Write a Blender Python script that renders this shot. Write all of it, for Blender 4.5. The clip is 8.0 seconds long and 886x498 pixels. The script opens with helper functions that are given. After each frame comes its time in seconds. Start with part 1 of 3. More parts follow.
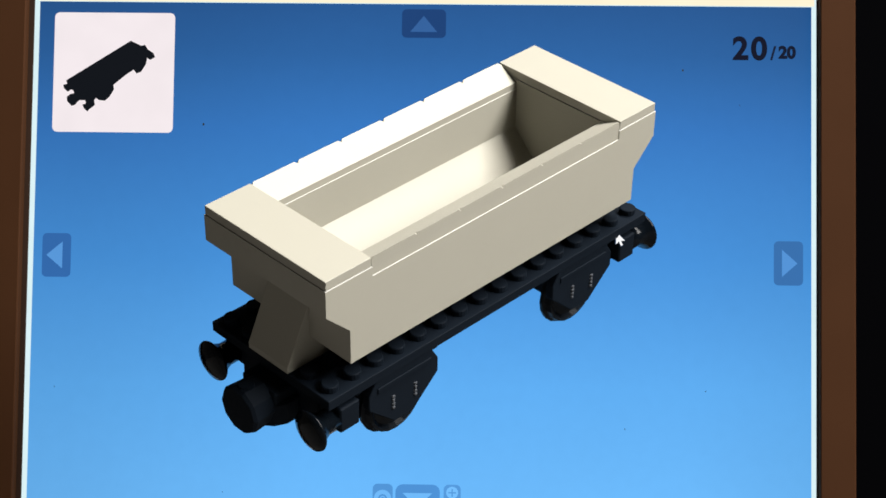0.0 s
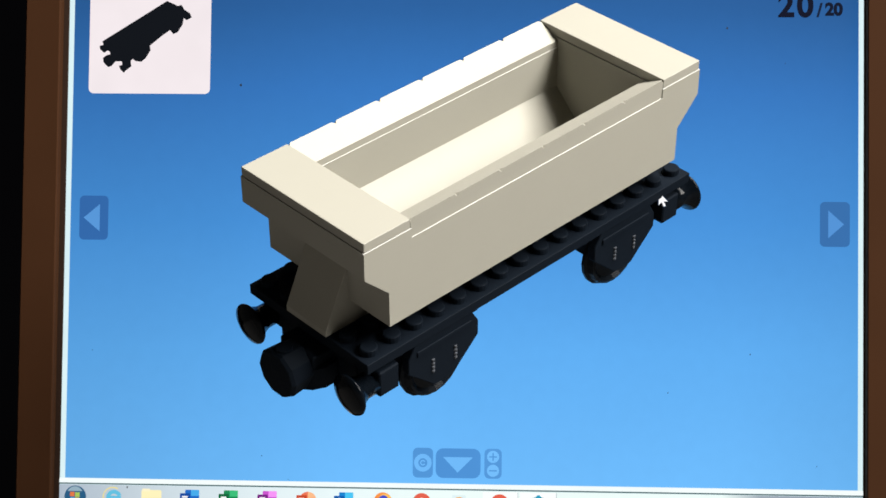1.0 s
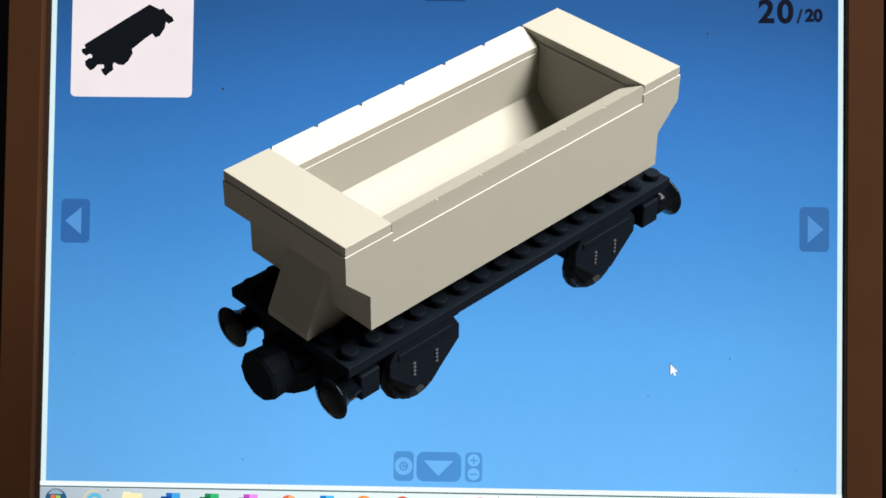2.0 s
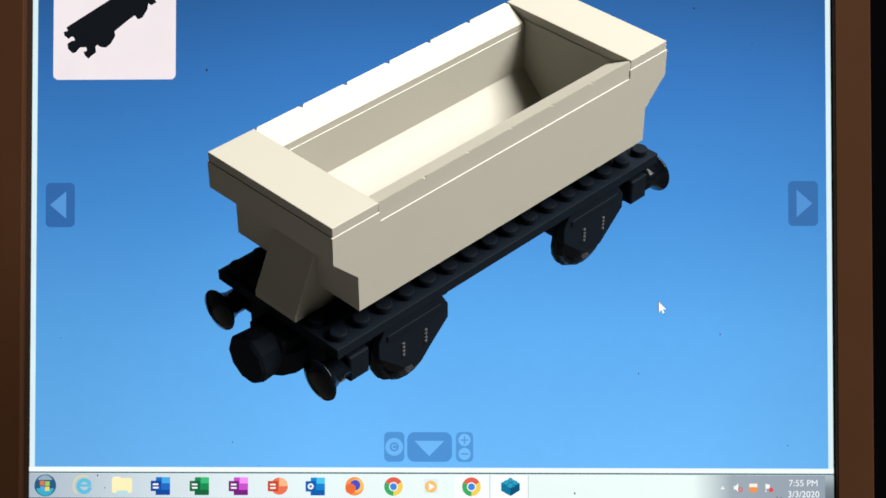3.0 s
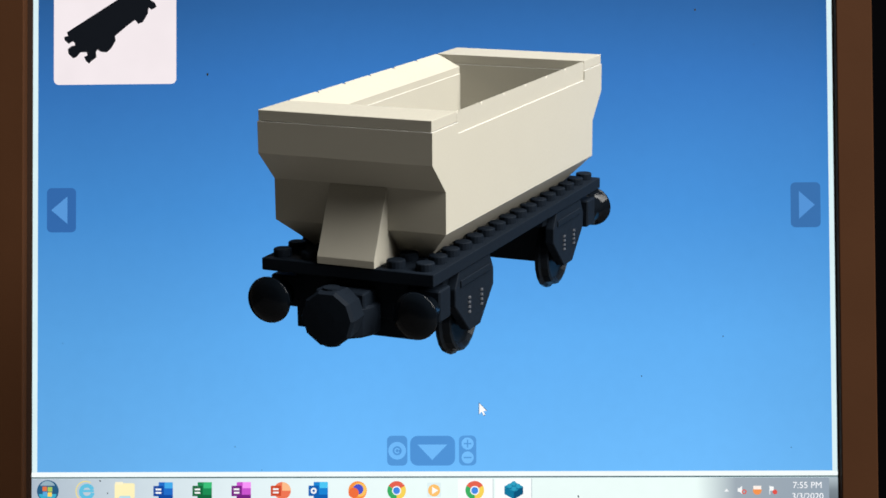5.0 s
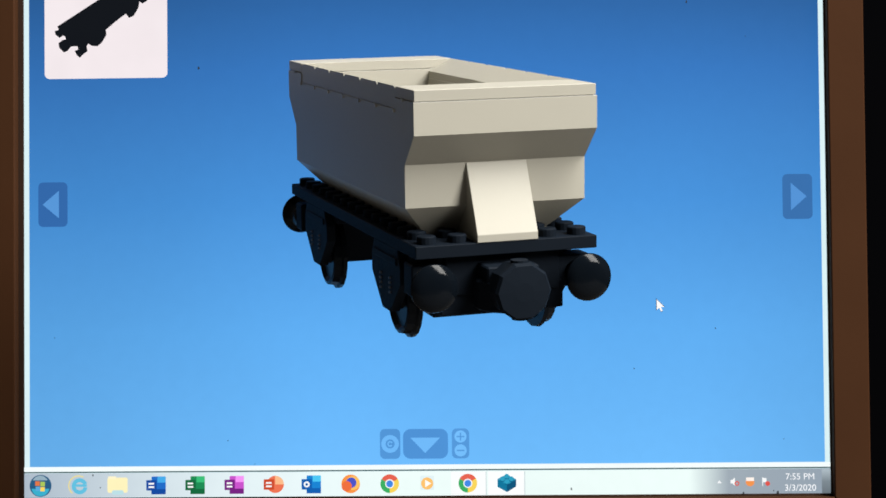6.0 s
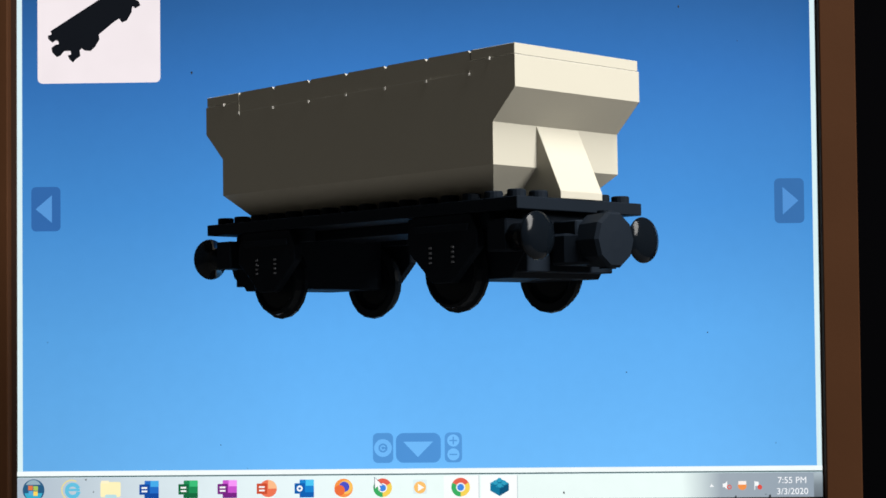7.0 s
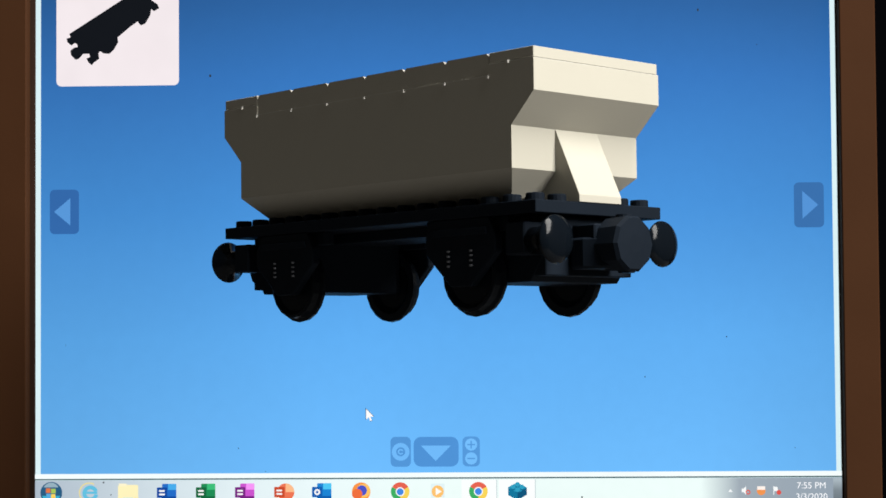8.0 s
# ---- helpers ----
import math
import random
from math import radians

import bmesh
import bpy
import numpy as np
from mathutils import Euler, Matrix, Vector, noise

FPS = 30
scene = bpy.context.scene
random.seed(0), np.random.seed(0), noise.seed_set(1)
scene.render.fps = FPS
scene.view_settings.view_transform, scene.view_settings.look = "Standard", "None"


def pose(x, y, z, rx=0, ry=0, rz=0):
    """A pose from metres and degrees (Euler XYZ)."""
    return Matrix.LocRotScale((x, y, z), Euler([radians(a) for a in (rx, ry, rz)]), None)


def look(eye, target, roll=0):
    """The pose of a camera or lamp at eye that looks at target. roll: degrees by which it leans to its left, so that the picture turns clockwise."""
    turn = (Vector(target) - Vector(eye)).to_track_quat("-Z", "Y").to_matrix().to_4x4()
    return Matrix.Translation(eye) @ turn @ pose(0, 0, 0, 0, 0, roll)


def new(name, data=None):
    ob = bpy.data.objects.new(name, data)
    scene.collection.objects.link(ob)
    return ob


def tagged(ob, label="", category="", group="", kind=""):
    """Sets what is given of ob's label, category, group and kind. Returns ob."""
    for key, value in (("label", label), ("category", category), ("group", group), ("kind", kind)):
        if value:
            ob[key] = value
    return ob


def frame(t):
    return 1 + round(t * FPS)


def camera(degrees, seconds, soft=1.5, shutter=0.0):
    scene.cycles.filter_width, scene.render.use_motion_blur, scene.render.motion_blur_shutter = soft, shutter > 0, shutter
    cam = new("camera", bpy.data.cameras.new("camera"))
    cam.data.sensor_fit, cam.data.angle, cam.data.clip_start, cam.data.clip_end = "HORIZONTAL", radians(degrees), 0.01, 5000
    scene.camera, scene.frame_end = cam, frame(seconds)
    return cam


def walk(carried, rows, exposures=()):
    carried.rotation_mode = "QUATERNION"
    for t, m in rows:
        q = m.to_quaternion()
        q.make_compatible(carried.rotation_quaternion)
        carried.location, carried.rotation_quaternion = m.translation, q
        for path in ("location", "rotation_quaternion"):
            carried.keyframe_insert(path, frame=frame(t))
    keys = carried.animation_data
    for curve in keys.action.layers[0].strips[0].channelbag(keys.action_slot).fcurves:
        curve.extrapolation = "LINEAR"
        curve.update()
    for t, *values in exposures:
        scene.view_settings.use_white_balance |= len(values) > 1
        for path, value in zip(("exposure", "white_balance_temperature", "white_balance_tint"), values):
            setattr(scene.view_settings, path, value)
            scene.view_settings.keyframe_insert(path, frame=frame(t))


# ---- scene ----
cam = camera(28.0, 8.0, soft=1.6)
PATH = [
    (0, (0.03299, -0.83813, -0.04869), (0.00631, 0.15947, 0.01517), 0.760),
    (0.2, (0.03299, -0.83875, -0.04869), (0.00356, 0.15907, 0.01027), 1.093),
    (0.3, (0.03299, -0.83644, -0.04869), (0.00402, 0.16152, 0.00821), 1.160),
    (0.5, (0.03299, -0.83399, -0.04869), (0.00879, 0.16421, 0.00620), 0.691),
    (0.6, (0.03299, -0.83553, -0.04869), (0.01033, 0.16286, 0.00325), 0.594),
    (0.7, (0.03299, -0.83318, -0.04869), (0.00203, 0.16529, -0.00287), 0.306),
    (0.8, (0.03299, -0.83255, -0.04869), (-0.00459, 0.16583, -0.00589), 0.476),
    (1, (0.03299, -0.82793, -0.04869), (-0.01649, 0.16993, -0.00585), 0.693),
    (1.2, (0.03299, -0.83090, -0.04869), (-0.01447, 0.16692, -0.00275), 0.896),
    (1.5, (0.03299, -0.82900, -0.04869), (-0.00944, 0.16904, -0.00259), 0.833),
    (1.7, (0.03299, -0.83117, -0.04869), (-0.00573, 0.16701, -0.00261), 0.906),
    (2.8, (0.03299, -0.82565, -0.04869), (-0.00301, 0.17304, -0.01248), 0.192),
    (3, (0.03299, -0.82597, -0.04869), (0.00084, 0.17295, -0.01501), -0.009),
    (3.5, (0.03299, -0.82503, -0.04869), (0.00162, 0.17395, -0.01612), -0.196),
    (4, (0.03299, -0.82549, -0.04869), (0.00229, 0.17341, -0.01346), -0.246),
    (4.5, (0.03299, -0.82504, -0.04869), (-0.00051, 0.17372, -0.01207), -0.299),
    (6, (0.03299, -0.82421, -0.04869), (0.00404, 0.17487, -0.01706), -0.536),
    (6.5, (0.03299, -0.82504, -0.04869), (0.00888, 0.17419, -0.01756), -0.630),
    (7, (0.03299, -0.82557, -0.04869), (0.00821, 0.17355, -0.01474), -0.575),
    (7.5, (0.03299, -0.82480, -0.04869), (0.00082, 0.17406, -0.01340), -0.488),
    (8, (0.03299, -0.82395, -0.04869), (-0.00208, 0.17478, -0.01259), -0.427),
]
walk(cam, [(t, look(eye, target, roll)) for t, eye, target, roll in PATH])

# ---------------------------------------------------------------- light
world = bpy.data.worlds.new("room_dusk")
scene.world = world
world.use_nodes = True
world.node_tree.nodes["Background"].inputs[0].default_value = (1.0, 0.86, 0.7, 1)
world.node_tree.nodes["Background"].inputs[1].default_value = 0.02

lamp_data = bpy.data.lights.new("room_lamp", "AREA")
lamp_data.shape, lamp_data.size, lamp_data.size_y, lamp_data.energy, lamp_data.color = "RECTANGLE", 0.7, 2.0, 145.0, (1.0, 0.975, 0.93)
lamp = new("room_lamp", lamp_data)
lamp.matrix_world = look((1.04, -0.91, 1.22), (0, -0.15, 0))
scene.view_settings.exposure = 0.0


# ---------------------------------------------------------------- materials
def lin(r, g, b):
    return tuple(((c / 255 + 0.055) / 1.055) ** 2.4 if c > 10 else c / 255 / 12.92 for c in (r, g, b)) + (1,)


def nodes_of(name):
    m = bpy.data.materials.new(name)
    m.use_nodes = True
    return m, m.node_tree.nodes, m.node_tree.links, m.node_tree.nodes["Principled BSDF"]


def plastic(name, colour, rough=0.4, grain=0.06, bump=0.05, scale=60.0, specular=0.5):
    """Moulded plastic: slight mottling at two scales, fine scuffs in the gloss."""
    m, n, l, b = nodes_of(name)
    co = n.new("ShaderNodeTexCoord")
    info = n.new("ShaderNodeObjectInfo")
    big, fine = n.new("ShaderNodeTexNoise"), n.new("ShaderNodeTexNoise")
    big.inputs["Scale"].default_value, fine.inputs["Scale"].default_value = scale, scale * 14
    big.inputs["Detail"].default_value = 5
    mix = n.new("ShaderNodeMix")
    mix.data_type = "RGBA"
    mix.inputs[6].default_value = tuple(c * (1 - grain) for c in colour[:3]) + (1,)
    mix.inputs[7].default_value = tuple(min(1, c * (1 + grain)) for c in colour[:3]) + (1,)
    l.new(co.outputs["Object"], big.inputs["Vector"])
    l.new(co.outputs["Object"], fine.inputs["Vector"])
    add = n.new("ShaderNodeMath")
    add.operation = "MULTIPLY_ADD"
    add.inputs[1].default_value = 0.7
    half = n.new("ShaderNodeMath")
    half.operation = "MULTIPLY"
    half.inputs[1].default_value = 0.3
    l.new(info.outputs["Random"], half.inputs[0])
    l.new(big.outputs["Fac"], add.inputs[0])
    l.new(half.outputs[0], add.inputs[2])
    l.new(add.outputs[0], mix.inputs[0])
    l.new(mix.outputs[2], b.inputs["Base Color"])
    rr = n.new("ShaderNodeMapRange")
    rr.inputs["To Min"].default_value, rr.inputs["To Max"].default_value = rough * 0.85, rough * 1.15
    l.new(fine.outputs["Fac"], rr.inputs["Value"])
    l.new(rr.outputs[0], b.inputs["Roughness"])
    bp = n.new("ShaderNodeBump")
    bp.inputs["Strength"].default_value, bp.inputs["Distance"].default_value = bump, 0.0004
    l.new(fine.outputs["Fac"], bp.inputs["Height"])
    l.new(bp.outputs[0], b.inputs["Normal"])
    b.inputs["Specular IOR Level"].default_value = specular
    return m


GLOW = {}


def glow(r, g, b, gain=1.0):
    """A lit patch of the display in this shade, with the panel's slight unevenness."""
    key = (r, g, b, gain)
    if key not in GLOW:
        m, n, l, p = nodes_of(f"lit_shade_{r}_{g}_{b}")
        p.inputs["Base Color"].default_value = (0.0008, 0.0008, 0.001, 1)
        p.inputs["Roughness"].default_value = 0.7
        p.inputs["Specular IOR Level"].default_value = 0.02
        co, no = n.new("ShaderNodeTexCoord"), n.new("ShaderNodeTexNoise")
        no.inputs["Scale"].default_value = 45
        l.new(co.outputs["Object"], no.inputs["Vector"])
        rr = n.new("ShaderNodeMapRange")
        rr.inputs["To Min"].default_value, rr.inputs["To Max"].default_value = 0.94 * gain, 1.06 * gain
        l.new(no.outputs["Fac"], rr.inputs["Value"])
        p.inputs["Emission Color"].default_value = lin(r, g, b)
        l.new(rr.outputs[0], p.inputs["Emission Strength"])
        GLOW[key] = m
    return GLOW[key]


def ramp_glow(name, stops, axis, lo, hi, side=0.0):
    """A lit stretch that runs through several shades along one axis of the panel."""
    m, n, l, p = nodes_of(name)
    p.inputs["Base Color"].default_value = (0.0008, 0.0008, 0.001, 1)
    p.inputs["Roughness"].default_value = 0.7
    p.inputs["Specular IOR Level"].default_value = 0.02
    co, sep = n.new("ShaderNodeTexCoord"), n.new("ShaderNodeSeparateXYZ")
    l.new(co.outputs["Object"], sep.inputs[0])
    mr = n.new("ShaderNodeMapRange")
    mr.inputs["From Min"].default_value, mr.inputs["From Max"].default_value = lo, hi
    l.new(sep.outputs[axis], mr.inputs["Value"])
    ramp = n.new("ShaderNodeValToRGB")
    el = ramp.color_ramp.elements
    for i, (at, rgb) in enumerate(stops):
        e = el[i] if i < 2 else el.new(at)
        e.position, e.color = at, lin(*rgb)
    l.new(mr.outputs[0], ramp.inputs[0])
    l.new(ramp.outputs[0], p.inputs["Emission Color"])
    broad, fine = n.new("ShaderNodeTexNoise"), n.new("ShaderNodeTexNoise")
    broad.inputs["Scale"].default_value, fine.inputs["Scale"].default_value = 7, 160
    l.new(co.outputs["Object"], broad.inputs["Vector"])
    l.new(co.outputs["Object"], fine.inputs["Vector"])
    a, b = n.new("ShaderNodeMapRange"), n.new("ShaderNodeMapRange")
    a.inputs["To Min"].default_value, a.inputs["To Max"].default_value = 0.92, 1.08
    b.inputs["To Min"].default_value, b.inputs["To Max"].default_value = 0.975, 1.025
    l.new(broad.outputs["Fac"], a.inputs["Value"])
    l.new(fine.outputs["Fac"], b.inputs["Value"])
    mul = n.new("ShaderNodeMath")
    mul.operation = "MULTIPLY"
    l.new(a.outputs[0], mul.inputs[0])
    l.new(b.outputs[0], mul.inputs[1])
    # the panel's backlight falls off a little towards both upright edges
    mid = n.new("ShaderNodeMath")
    mid.operation = "SUBTRACT"
    mid.inputs[1].default_value = 0.035
    l.new(sep.outputs[0], mid.inputs[0])
    off = n.new("ShaderNodeMath")
    off.operation = "ABSOLUTE"
    l.new(mid.outputs[0], off.inputs[0])
    dim = n.new("ShaderNodeMapRange")
    dim.interpolation_type = "SMOOTHSTEP"
    dim.inputs["From Min"].default_value, dim.inputs["From Max"].default_value = 0.06, 0.22
    dim.inputs["To Min"].default_value, dim.inputs["To Max"].default_value = 1.0, 1 - side
    l.new(off.outputs[0], dim.inputs["Value"])
    mul2 = n.new("ShaderNodeMath")
    mul2.operation = "MULTIPLY"
    l.new(mul.outputs[0], mul2.inputs[0])
    l.new(dim.outputs[0], mul2.inputs[1])
    l.new(mul2.outputs[0], p.inputs["Emission Strength"])
    return m


CREAM = plastic("cream_plastic", (0.30, 0.287, 0.243), 0.42, 0.03, 0.03, specular=0.2)
# Paler than the cream: the seams' caught light is put into the colour.
SEAM_LIGHT = plastic("painted_seam_light", (0.5, 0.49, 0.46), 0.4, 0.01, 0.02)
BLACK = plastic("black_plastic", (0.0048, 0.0073, 0.0114), 0.6, 0.15, 0.03, specular=0.035)
GLOSS = plastic("polished_black_plastic", (0.0022, 0.0034, 0.0052), 0.14, 0.1, 0.01, specular=0.09)
RUBBER = plastic("black_wheel_plastic", (0.005, 0.007, 0.010), 0.3, 0.2, 0.03, specular=0.05)
STEEL = plastic("grey_spring_plastic", (0.06, 0.065, 0.075), 0.35, 0.1, 0.05)
BEZEL = plastic("brown_bezel_plastic", (0.034, 0.0141, 0.0063), 0.6, 0.16, 0.1, 25.0, specular=0.02)
GASKET_SHADE = plastic("dark_gasket_and_shade", (0.021, 0.011, 0.007), 0.6, 0.1, 0.05, specular=0.08)
SHELL = plastic("dark_shell_plastic", (0.012, 0.011, 0.01), 0.7, 0.1, 0.1, specular=0.1)
DUST = plastic("dark_dust", (0.02, 0.025, 0.03), 0.9, 0.2, 0.1, specular=0.0)
# Near-black so that the wall looks unlit; the shade is in the colour.
WALL_SHADE = plastic("painted_wall_shade", (0.0011, 0.0011, 0.0014), 0.95, 0.15, 0.2, 4.0, specular=0.0)
LAMINATE = plastic("grey_desk_laminate", (0.13, 0.125, 0.12), 0.6, 0.2, 0.1, 9.0, specular=0.15)
PLASTER = plastic("plain_plaster", (0.085, 0.08, 0.073), 0.9, 0.06, 0.2, 4.0, specular=0.1)


# ---------------------------------------------------------------- building helpers
def part(name, bm, material, parent=None, label="", smooth=False):
    me = bpy.data.meshes.new(name)
    bmesh.ops.recalc_face_normals(bm, faces=bm.faces)
    bm.to_mesh(me)
    bm.free()
    me.materials.append(material)
    if smooth:
        for p in me.polygons:
            p.use_smooth = True
    ob = new(name, me)
    ob.parent = parent
    return tagged(ob, label)


def same_mesh(name, mesh, parent, m):
    ob = new(name, mesh)
    ob.parent = parent
    ob.matrix_basis = m
    return ob


def bevelled(bm, width, segments=1):
    if width:
        bmesh.ops.bevel(bm, geom=list(bm.edges), offset=width, segments=segments, affect="EDGES", clamp_overlap=True)
    return bm


def box(x0, x1, y0, y1, z0, z1, bevel=0.0, bm=None):
    own = bmesh.new()
    bmesh.ops.create_cube(own, size=1)
    for v in own.verts:
        v.co = Vector(((x0 + x1) / 2 + v.co.x * (x1 - x0), (y0 + y1) / 2 + v.co.y * (y1 - y0), (z0 + z1) / 2 + v.co.z * (z1 - z0)))
    bevelled(own, bevel)
    return own if bm is None else merge(bm, own)


def merge(bm, other):
    me = bpy.data.meshes.new("tmp")
    other.to_mesh(me)
    other.free()
    bm.from_mesh(me)
    bpy.data.meshes.remove(me)
    return bm


def prism(outline, axis, lo, hi, bevel=0.0):
    """A straight body over a flat outline; axis 1: the outline is in x, z; axis 0: in y, z; axis 2: in x, y."""
    bm = bmesh.new()
    at = {0: lambda p, d: (d, p[0], p[1]), 1: lambda p, d: (p[0], d, p[1]), 2: lambda p, d: (p[0], p[1], d)}[axis]
    a = [bm.verts.new(at(p, lo)) for p in outline]
    b = [bm.verts.new(at(p, hi)) for p in outline]
    bm.faces.new(a)
    bm.faces.new(b[::-1])
    for i in range(len(a)):
        j = (i + 1) % len(a)
        bm.faces.new((a[i], b[i], b[j], a[j]))
    bmesh.ops.recalc_face_normals(bm, faces=bm.faces)
    return bevelled(bm, bevel)


def turned(profile, axis, centre, sides=24):
    """A body of revolution: profile of (distance along the axis, radius)."""
    bm = bmesh.new()
    rings = []
    for d, r in profile:
        ring = []
        for i in range(sides):
            a = 2 * math.pi * i / sides
            p = [r * math.cos(a), r * math.sin(a)]
            p.insert(axis, d)
            ring.append(bm.verts.new(Vector(p) + Vector(centre)))
        rings.append(ring)
    for lo, hi in zip(rings, rings[1:]):
        for i in range(sides):
            j = (i + 1) % sides
            bm.faces.new((lo[i], lo[j], hi[j], hi[i]))
    bm.faces.new(rings[0])
    bm.faces.new(rings[-1][::-1])
    return bm


# ---------------------------------------------------------------- the room round the display
def room():
    x0, x1, y0, y1, z0, z1, th = -1.7, 1.9, -2.4, 0.9, -0.86, 2.1, 0.1
    tagged(part("wall_north", box(x0 - th, x1 + th, y1, y1 + th, z0, z1), WALL_SHADE), "wall behind the monitor, its shade put into a near-black colour", "wall", kind="structure")
    tagged(part("wall_south", box(x0 - th, x1 + th, y0 - th, y0, z0, z1), PLASTER), "plain plaster wall of the room", "wall", kind="structure")
    tagged(part("wall_west", box(x0 - th, x0, y0, y1, z0, z1), PLASTER), "plain plaster wall of the room", "wall", kind="structure")
    tagged(part("wall_east", box(x1, x1 + th, y0, y1, z0, z1), PLASTER), "plain plaster wall of the room", "wall", kind="structure")
    tagged(part("floor", box(x0 - th, x1 + th, y0 - th, y1 + th, z0 - th, z0), PLASTER), "plain dark floor of the room", "floor", kind="structure")
    tagged(part("ceiling", box(x0 - th, x1 + th, y0 - th, y1 + th, z1, z1 + th), PLASTER), "plain dim ceiling of the room", "ceiling", kind="structure")


def desk():
    # Unseen desk: holds the monitor and bounces lamp light up to the wagon.
    d = tagged(new("desk"), "unseen grey laminate desk that holds the monitor and bounces light", "desk")
    part("desktop", box(-0.6, 0.6, -0.62, 0.25, -0.312, -0.286, 0.003), LAMINATE, d)
    for x in (-0.57, 0.57):
        for y in (-0.58, 0.21):
            part("leg", box(x - 0.022, x + 0.022, y - 0.022, y + 0.022, -0.86, -0.312, 0.002), LAMINATE, d)


# ---------------------------------------------------------------- the monitor
SX0, SX1, SZ0, SZ1 = -0.1868, 0.1862, -0.1366, 0.1620      # the lit panel
BX0, BX1, BZ0, BZ1 = -0.1842, 0.1838, -0.1222, 0.1218      # the blue field on it


def flat(outline, layer):
    """A thin tile over an outline in x, z, on the display's face; layer: how far it stands out."""
    y = -0.00025 * layer
    return prism(outline, 1, y - 0.00012, y)


def rounded(x0, x1, z0, z1, r, steps=5):
    pts = []
    for cx, cz, a0 in ((x1 - r, z1 - r, 0), (x0 + r, z1 - r, 90), (x0 + r, z0 + r, 180), (x1 - r, z0 + r, 270)):
        pts += [(cx + r * math.cos(radians(a0 + 90 * i / steps)), cz + r * math.sin(radians(a0 + 90 * i / steps))) for i in range(steps + 1)]
    return pts


def disc(cx, cz, r, steps=24, a0=0, a1=360):
    n = steps if a1 - a0 >= 360 else steps + 1
    return [(cx + r * math.cos(radians(a0 + (a1 - a0) * i / steps)), cz + r * math.sin(radians(a0 + (a1 - a0) * i / steps))) for i in range(n)]


def ring(cx, cz, r0, r1, a0=0, a1=360, steps=24):
    return disc(cx, cz, r1, steps, a0, a1 - 0.01) + disc(cx, cz, r0, steps, a0, a1 - 0.01)[::-1]


def rect(x0, x1, z0, z1):
    return [(x0, z0), (x1, z0), (x1, z1), (x0, z1)]


def lettering(name, text, size, x, z, layer, material, parent, bold=0.0, label="", spacing=1.0):
    cu = bpy.data.curves.new(name, "FONT")
    cu.body, cu.size, cu.offset, cu.extrude, cu.space_character = text, size, bold, 0.00006, spacing
    tmp = new("tmp_text", cu)
    bpy.context.view_layer.update()
    me = bpy.data.meshes.new_from_object(tmp.evaluated_get(bpy.context.evaluated_depsgraph_get()))
    bpy.data.objects.remove(tmp)
    me.transform(Matrix.Translation((x, -0.00025 * layer, z)) @ Matrix.Rotation(radians(90), 4, "X"))
    me.materials.clear()
    me.materials.append(material)
    ob = new(name, me)
    ob.parent = parent
    return tagged(ob, label)


